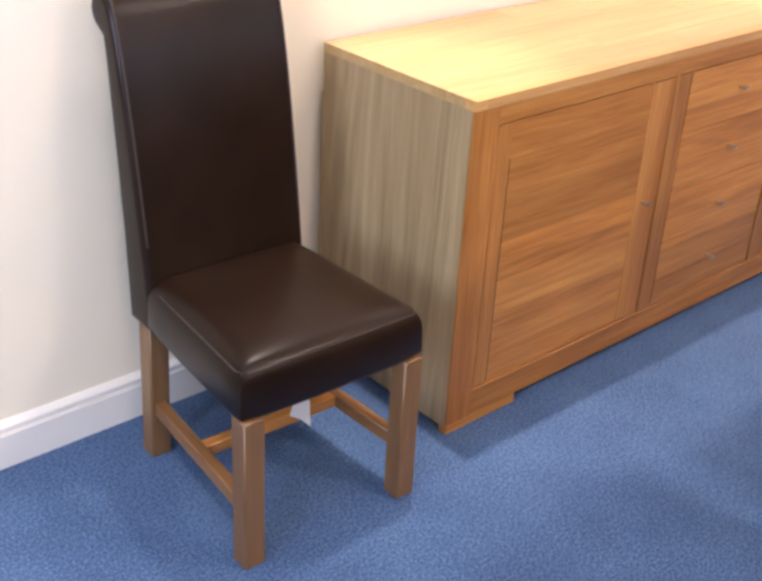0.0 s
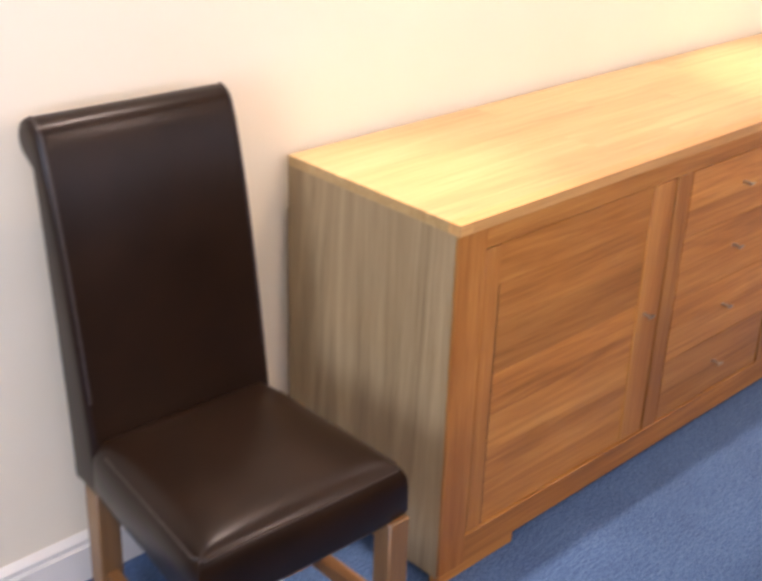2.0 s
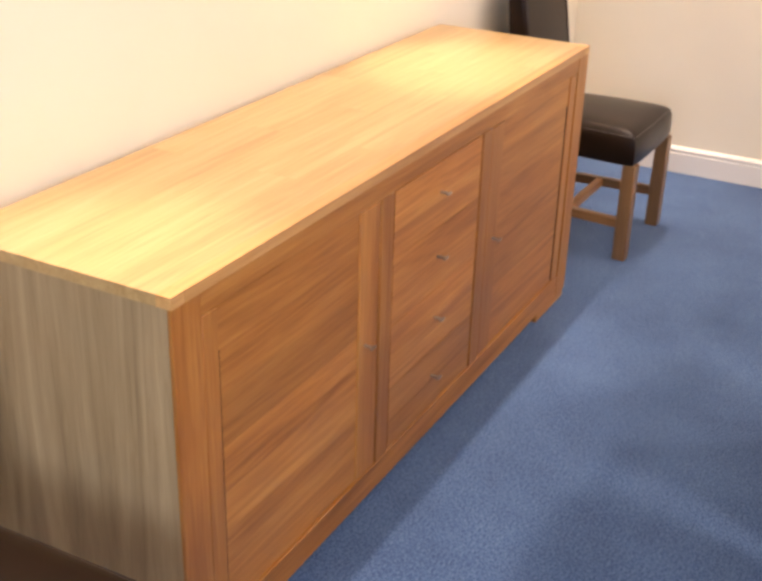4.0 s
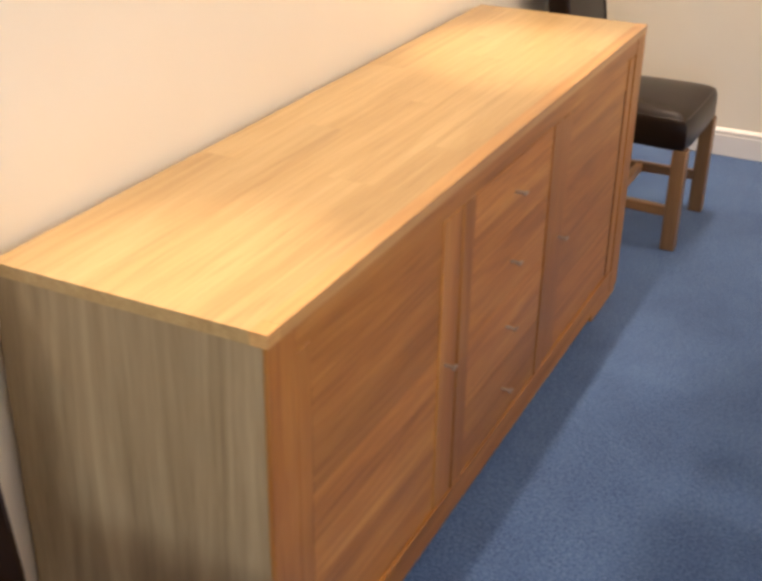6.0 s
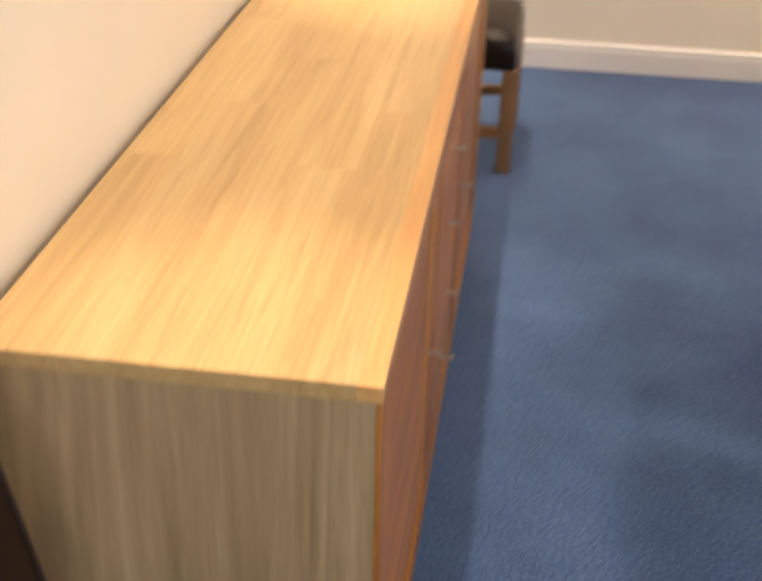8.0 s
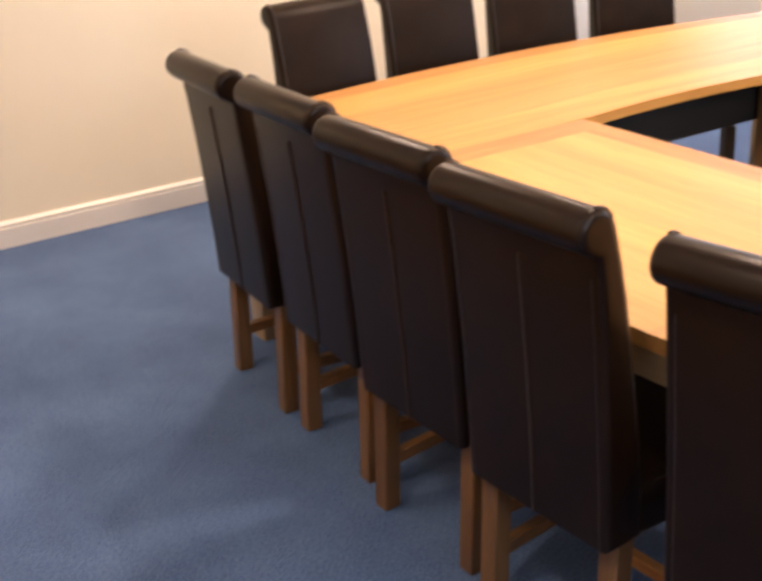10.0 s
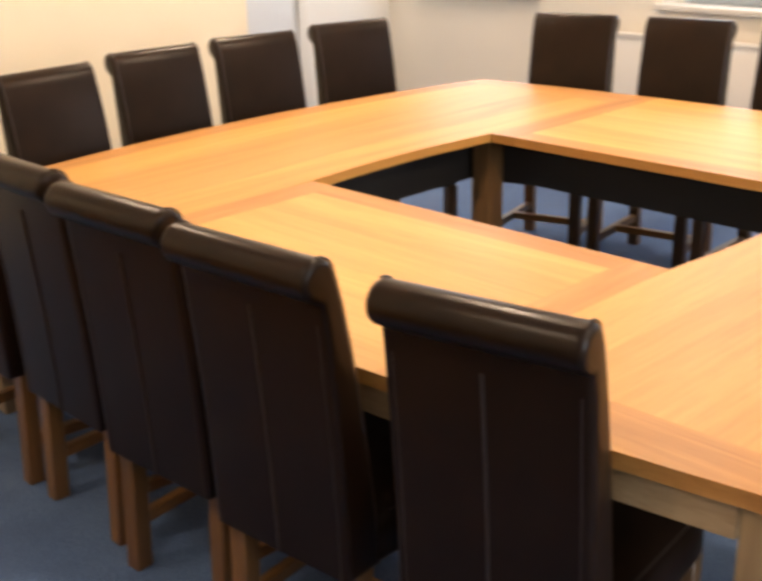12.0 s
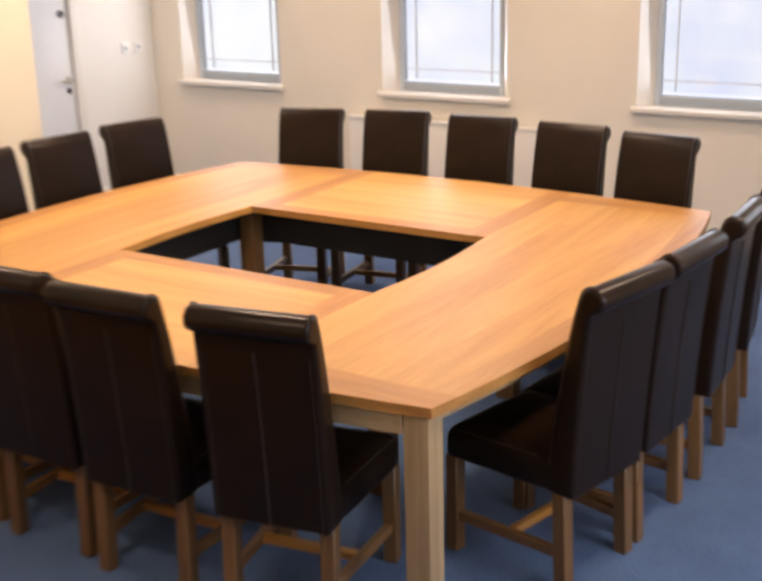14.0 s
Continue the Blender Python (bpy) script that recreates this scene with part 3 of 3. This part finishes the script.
def dining_chair(m, label, group):
    ch = thing("dining_chair", m, label, "chair", group)
    h = CW / 2
    hb = BW / 2
    roll = arc(-0.292, 1.012, 0.041, 28, 250, 12)
    outline = [(-0.150, 0.35)] + FRONT_PROFILE + roll + REAR_PROFILE
    back = part("backrest", prism(B(), outline, -hb, hb, "x", 0.017, 4), hide, ch)
    for s in (-1, 1):
        path = [(s * (hb - 0.010), y + 0.001, z) for y, z in FRONT_PROFILE[1:]] + [(s * (hb - 0.010), y, z) for y, z in arc(-0.292, 1.012, 0.043, 28, 90, 5)]
        part("piping", tube(B(), path, 0.0026), thread, back)
    part("back_seam", tube(B(), [(0, y - 0.0008, z) for y, z in REAR_PROFILE[1:]], 0.0034, 6), thread, back)
    for s in (-1, 1):
        part("edge_seam", tube(B(), [(s * (hb - 0.022), y - 0.0002, z) for y, z in REAR_PROFILE[1:]], 0.0013, 5), thread, back)
    # seat
    bm = B()
    n = 18
    y0, y1, zt, zb = -0.17, 0.222, 0.477, 0.355
    grid = []
    for i in range(n + 1):
        row = []
        for j in range(n + 1):
            u, v = math.sin((i / n - 0.5) * math.pi), math.sin((j / n - 0.5) * math.pi)
            crown = 0.011 * (1 - u * u) * (1 - v * v) + 0.006 * (1 - u ** 4) * (1 - v ** 4)
            sx = h - 0.006 * abs(v) ** 6 - 0.013 * (1 - v)
            row.append(bm.verts.new((u * sx, y0 + (y1 - y0) * (v + 1) / 2 - 0.008 * (max(0, v) ** 2) * u ** 4, zt + crown - 0.014 * (max(abs(u), abs(v)) ** 14))))
        grid.append(row)
    for i in range(n):
        for j in range(n):
            bm.faces.new((grid[i][j], grid[i + 1][j], grid[i + 1][j + 1], grid[i][j + 1]))
    rim = [grid[i][0] for i in range(n)] + [grid[n][j] for j in range(n)] + [grid[n - i][n] for i in range(n)] + [grid[0][n - j] for j in range(n)]
    low = []
    for zz, inset in ((zt - 0.023, -0.007), (zt - 0.036, -0.012), (zt - 0.055, -0.014), (zb + 0.014, -0.015), (zb + 0.004, -0.010), (zb, -0.002)):
        low.append([bm.verts.new((v.co.x * (1 - inset / h), v.co.y - (inset if v.co.y > 0 else -inset), zz)) for v in rim])
    rings = [rim] + low
    for r, q in zip(rings, rings[1:]):
        for k in range(len(rim)):
            bm.faces.new((r[k], r[(k + 1) % len(rim)], q[(k + 1) % len(rim)], q[k]))
    bm.faces.new(low[-1])
    bmesh.ops.recalc_face_normals(bm, faces=bm.faces)
    seat = part("seat", bm, hide, ch)
    bm = B()
    zz = zt - 0.0165
    e = h + 0.001
    er = e - 0.022
    tube(bm, [(-er, y0 + 0.05, zz), (-e, y1 - 0.02, zz), (-e + 0.012, y1 - 0.001, zz), (0, y1 + 0.003, zz + 0.001), (e - 0.012, y1 - 0.001, zz), (e, y1 - 0.02, zz), (er, y0 + 0.05, zz)], 0.0019)
    part("piping", bm, thread, seat)
    for s in (-1, 1):
        part("corner_seam", tube(B(), [(s * (h - 0.004), y1 - 0.006, zt - 0.016), (s * (h + 0.006), y1 + 0.001, zt - 0.05), (s * (h + 0.007), y1 + 0.002, zb + 0.010)], 0.0022, 5), thread, seat)
    # legs and stretchers
    lw = 0.046
    xf, xr = 0.213, 0.187
    for sx in (-1, 1):
        a, b = sorted((sx * xf, sx * (xf - lw)))
        part("leg", box(B(), a, b, 0.238 - lw, 0.238, 0, 0.36, 0.003, 1), chair_wood, ch)
        a, b = sorted((sx * xr, sx * (xr - lw)))
        bm = box(B(), a, b, -0.215, -0.215 + lw, 0, 0.36, 0.003, 1)
        for v in bm.verts:
            if v.co.z < 0.1:
                v.co.y -= 0.015
        part("leg", bm, chair_wood, ch)
        bm = box(B(), -0.013, 0.013, -0.185, 0.194, 0.118, 0.152, 0.002, 1)
        for v in bm.verts:
            v.co.x += sx * (0.174 + 0.026 * (v.co.y + 0.185) / 0.389 - 0.01)
        part("stretcher", bm, chair_wood_y, ch)
    part("stretcher", box(B(), -0.172, 0.172, -0.012, 0.014, 0.120, 0.150, 0.002, 1), oak_x, ch)
    for ob in ch.children_recursive:
        ob.data.transform(Matrix.Diagonal((1, 1, 0.961, 1)))
    return ch


first = dining_chair(pose(-0.403, -0.370, 0, 0, 0, 177.5), "dark brown leather roll-back dining chair beside the sideboard", "chairs beside the sideboard")
second = copy_thing(first, pose(2.545, -0.367, 0, 0, 0, 179))
second["label"] = "dark brown leather dining chair past the sideboard's far end"
part("paper_tag", prism(B(), [(-0.024, 0.300), (0.004, 0.196), (-0.020, 0.180), (-0.048, 0.150), (-0.040, 0.300)], 0.080, 0.0825, "y"), paper, first, "white paper label hanging under the seat", smooth=False)
part("tag_string", tube(B(), [(0.010, 0.084, 0.359), (0.012, 0.084, 0.320), (-0.010, 0.084, 0.275)], 0.0022), dark_gap, first, "dark string")

# place and turn of each chair: the rows follow the table's bowed sides
NEAR = ((-0.253, -1.81, 190.3), (0.228, -1.763, 184.3), (0.672, -1.774, 183.3), (1.115, -1.80, 179.5), (1.565, -1.805, 177.5))
FAR = ((1.606, -4.301, 17.5), (1.132, -4.419, 11.3), (0.624, -4.423, 5.6), (0.117, -4.384, -1.3), (-0.362, -4.267, -5.3))
LEFT = ((1.974, -2.253, 93.6), (2.081, -2.747, 86.6), (2.079, -3.209, 81.0), (2.066, -3.722, 77.4))
RIGHT = ((-0.794, -2.369, -102.5), (-0.845, -2.755, -95), (-0.860, -3.270, -88), (-0.830, -3.770, -81))
for places, words in ((NEAR, "dark brown leather dining chair pushed under the table"), (FAR, "dark brown leather dining chair on the window side of the table"),
                      (LEFT, "dark brown leather dining chair before the end wall"), (RIGHT, "dark brown leather dining chair at the table's bowed side")):
    for x, y, turn in places:
        tagged(copy_thing(first, pose(x, y, 0, 0, 0, turn)), words, group="chairs round the table")
# only the chair by the sideboard carries the paper label
for ob in list(bpy.data.objects):
    if ob.name.startswith(("paper_tag", "tag_string")) and ob.parent != first:
        bpy.data.objects.remove(ob)


# ---- conference table ----
TX, TY, TZ = 0.608, -2.99, 0.736
IN_X0, IN_X1, IN_Y0, IN_Y1 = -0.045, 1.205, -3.391, -2.525
HX, HY, BOW_X, BOW_Y = 1.352, 1.255, 0.14, 0.105


def side_x(y, s):
    """x of the bowed short side at y."""
    v = (y - TY) / HY
    return TX + s * (HX + BOW_X * (1 - v * v))


def side_y(x, s):
    u = (x - TX) / HX
    return TY + s * (HY + BOW_Y * (1 - u * u))


def inner_x(y, s):
    v = (y - TY) / HY
    return (IN_X1 if s > 0 else IN_X0) + s * 0.03 * max(0, 1 - ((y - (IN_Y0 + IN_Y1) / 2) / 0.435) ** 2)


def conference_table():
    tb = thing("conference_table", pose(TX, TY, 0), "large square oak conference table with an open centre", "table")
    def slab(name, outline, mat, z0=TZ - 0.032, z1=TZ):
        return part(name, prism(B(), [(x - TX, y - TY) for x, y in outline], z0, z1, "z"), mat, tb, smooth=False)

    N = 16
    # bowed end tables, boards along y
    for s in (-1, 1):
        ya, yb = side_y(TX + s * HX, -1) + 0.11, side_y(TX + s * HX, 1) - 0.11
        K = 5
        cuts = (0.0, 0.22, 0.44, 0.66, 0.88, 1.0)
        def edge_x(y, t):
            inner = inner_x(y, s)
            return inner + (side_x(y, s) - inner) * t
        for k in range(K):
            ys = [ya + (yb - ya) * i / N for i in range(N + 1)]
            ra = [(edge_x(y, cuts[k]), y) for y in ys]
            rb = [(edge_x(y, cuts[k + 1]), y) for y in ys]
            slab("top_board", ra + rb[::-1], table_y if k < K - 1 else end_y)
        for t in (-1, 1):
            y0 = ya if t < 0 else yb
            xs_in = inner_x(y0, s)
            pts = [(xs_in, y0 + t * 0.0005), (side_x(y0, s), y0 + t * 0.0005), (TX + s * HX, side_y(TX + s * HX, t))]
            M = 5
            for i in range(1, M + 1):
                x = TX + s * HX + (xs_in - TX - s * HX) * i / M
                pts.append((x, side_y(x, t)))
            slab("end_board", pts, end_x)
    # middle tables
    for t in (-1, 1):
        yi = IN_Y1 if t > 0 else IN_Y0
        x0, x1 = inner_x(yi, -1) + 0.001, inner_x(yi, 1) - 0.001
        bw = 0.105
        def lerp_y(x, r):
            return yi + (side_y(x, t) - yi) * r
        for a, b in ((x0, x0 + bw - 0.0006), (x1 - bw + 0.0006, x1)):
            slab("end_board", [(a, yi), (b, yi), (b, side_y(b, t)), (a, side_y(a, t))], end_y)
        xs = [x0 + bw + (x1 - x0 - 2 * bw) * i / 10 for i in range(11)]
        cuts = (0.0, 0.10, 0.32, 0.55, 0.78, 1.0)
        for p, q in zip(cuts, cuts[1:]):
            slab("top_board", [(x, lerp_y(x, p)) for x in xs] + [(x, lerp_y(x, q)) for x in xs[::-1]], end_x if p == 0 else table_x)
    # rails under the top
    def rail(pts, mat=table_rail, low=TZ - 0.097):
        for (xa, ya), (xb, yb) in zip(pts, pts[1:]):
            d = Vector((xb - xa, yb - ya))
            nrm = Vector((-d.y, d.x)).normalized() * 0.011
            out = [(xa + nrm.x, ya + nrm.y), (xb + nrm.x, yb + nrm.y), (xb - nrm.x, yb - nrm.y), (xa - nrm.x, ya - nrm.y)]
            slab("rail", out, mat, low, TZ - 0.033)
    inset = 0.022
    for s in (-1, 1):
        ys = [TY - HY + 0.089 + (2 * HY - 0.178) * i / 8 for i in range(9)]
        rail([(side_x(y, s) - s * 0.045, y) for y in ys], low=TZ - 0.066)
        xs = [TX - HX + 0.096 + (2 * HX - 0.192) * i / 8 for i in range(9)]
        rail([(x, side_y(x, s) - s * inset) for x in xs])
        # cross rails well back under the tops, near-black unlike the outer rails
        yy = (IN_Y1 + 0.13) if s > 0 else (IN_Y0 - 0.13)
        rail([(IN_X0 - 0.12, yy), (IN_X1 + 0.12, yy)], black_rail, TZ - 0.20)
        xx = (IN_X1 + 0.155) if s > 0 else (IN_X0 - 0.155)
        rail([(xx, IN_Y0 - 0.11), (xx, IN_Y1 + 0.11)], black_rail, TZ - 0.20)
    # legs
    lw = 0.082
    for s in (-1, 1):
        for t in (-1, 1):
            cx, cy = TX + s * (HX - 0.055), TY + t * (HY - 0.048)
            part("leg", box(B(), cx - lw / 2 - TX, cx + lw / 2 - TX, cy - lw / 2 - TY, cy + lw / 2 - TY, 0, TZ - 0.033, 0.004), table_leg, tb)
            cx = (IN_X1 + 0.08) if s > 0 else (IN_X0 - 0.08)
            cy = (IN_Y1 + 0.08) if t > 0 else (IN_Y0 - 0.08)
            part("leg", box(B(), cx - lw / 2 - TX, cx + lw / 2 - TX, cy - lw / 2 - TY, cy + lw / 2 - TY, 0, TZ - 0.033, 0.004), chair_wood, tb)
    return tb


conference_table()
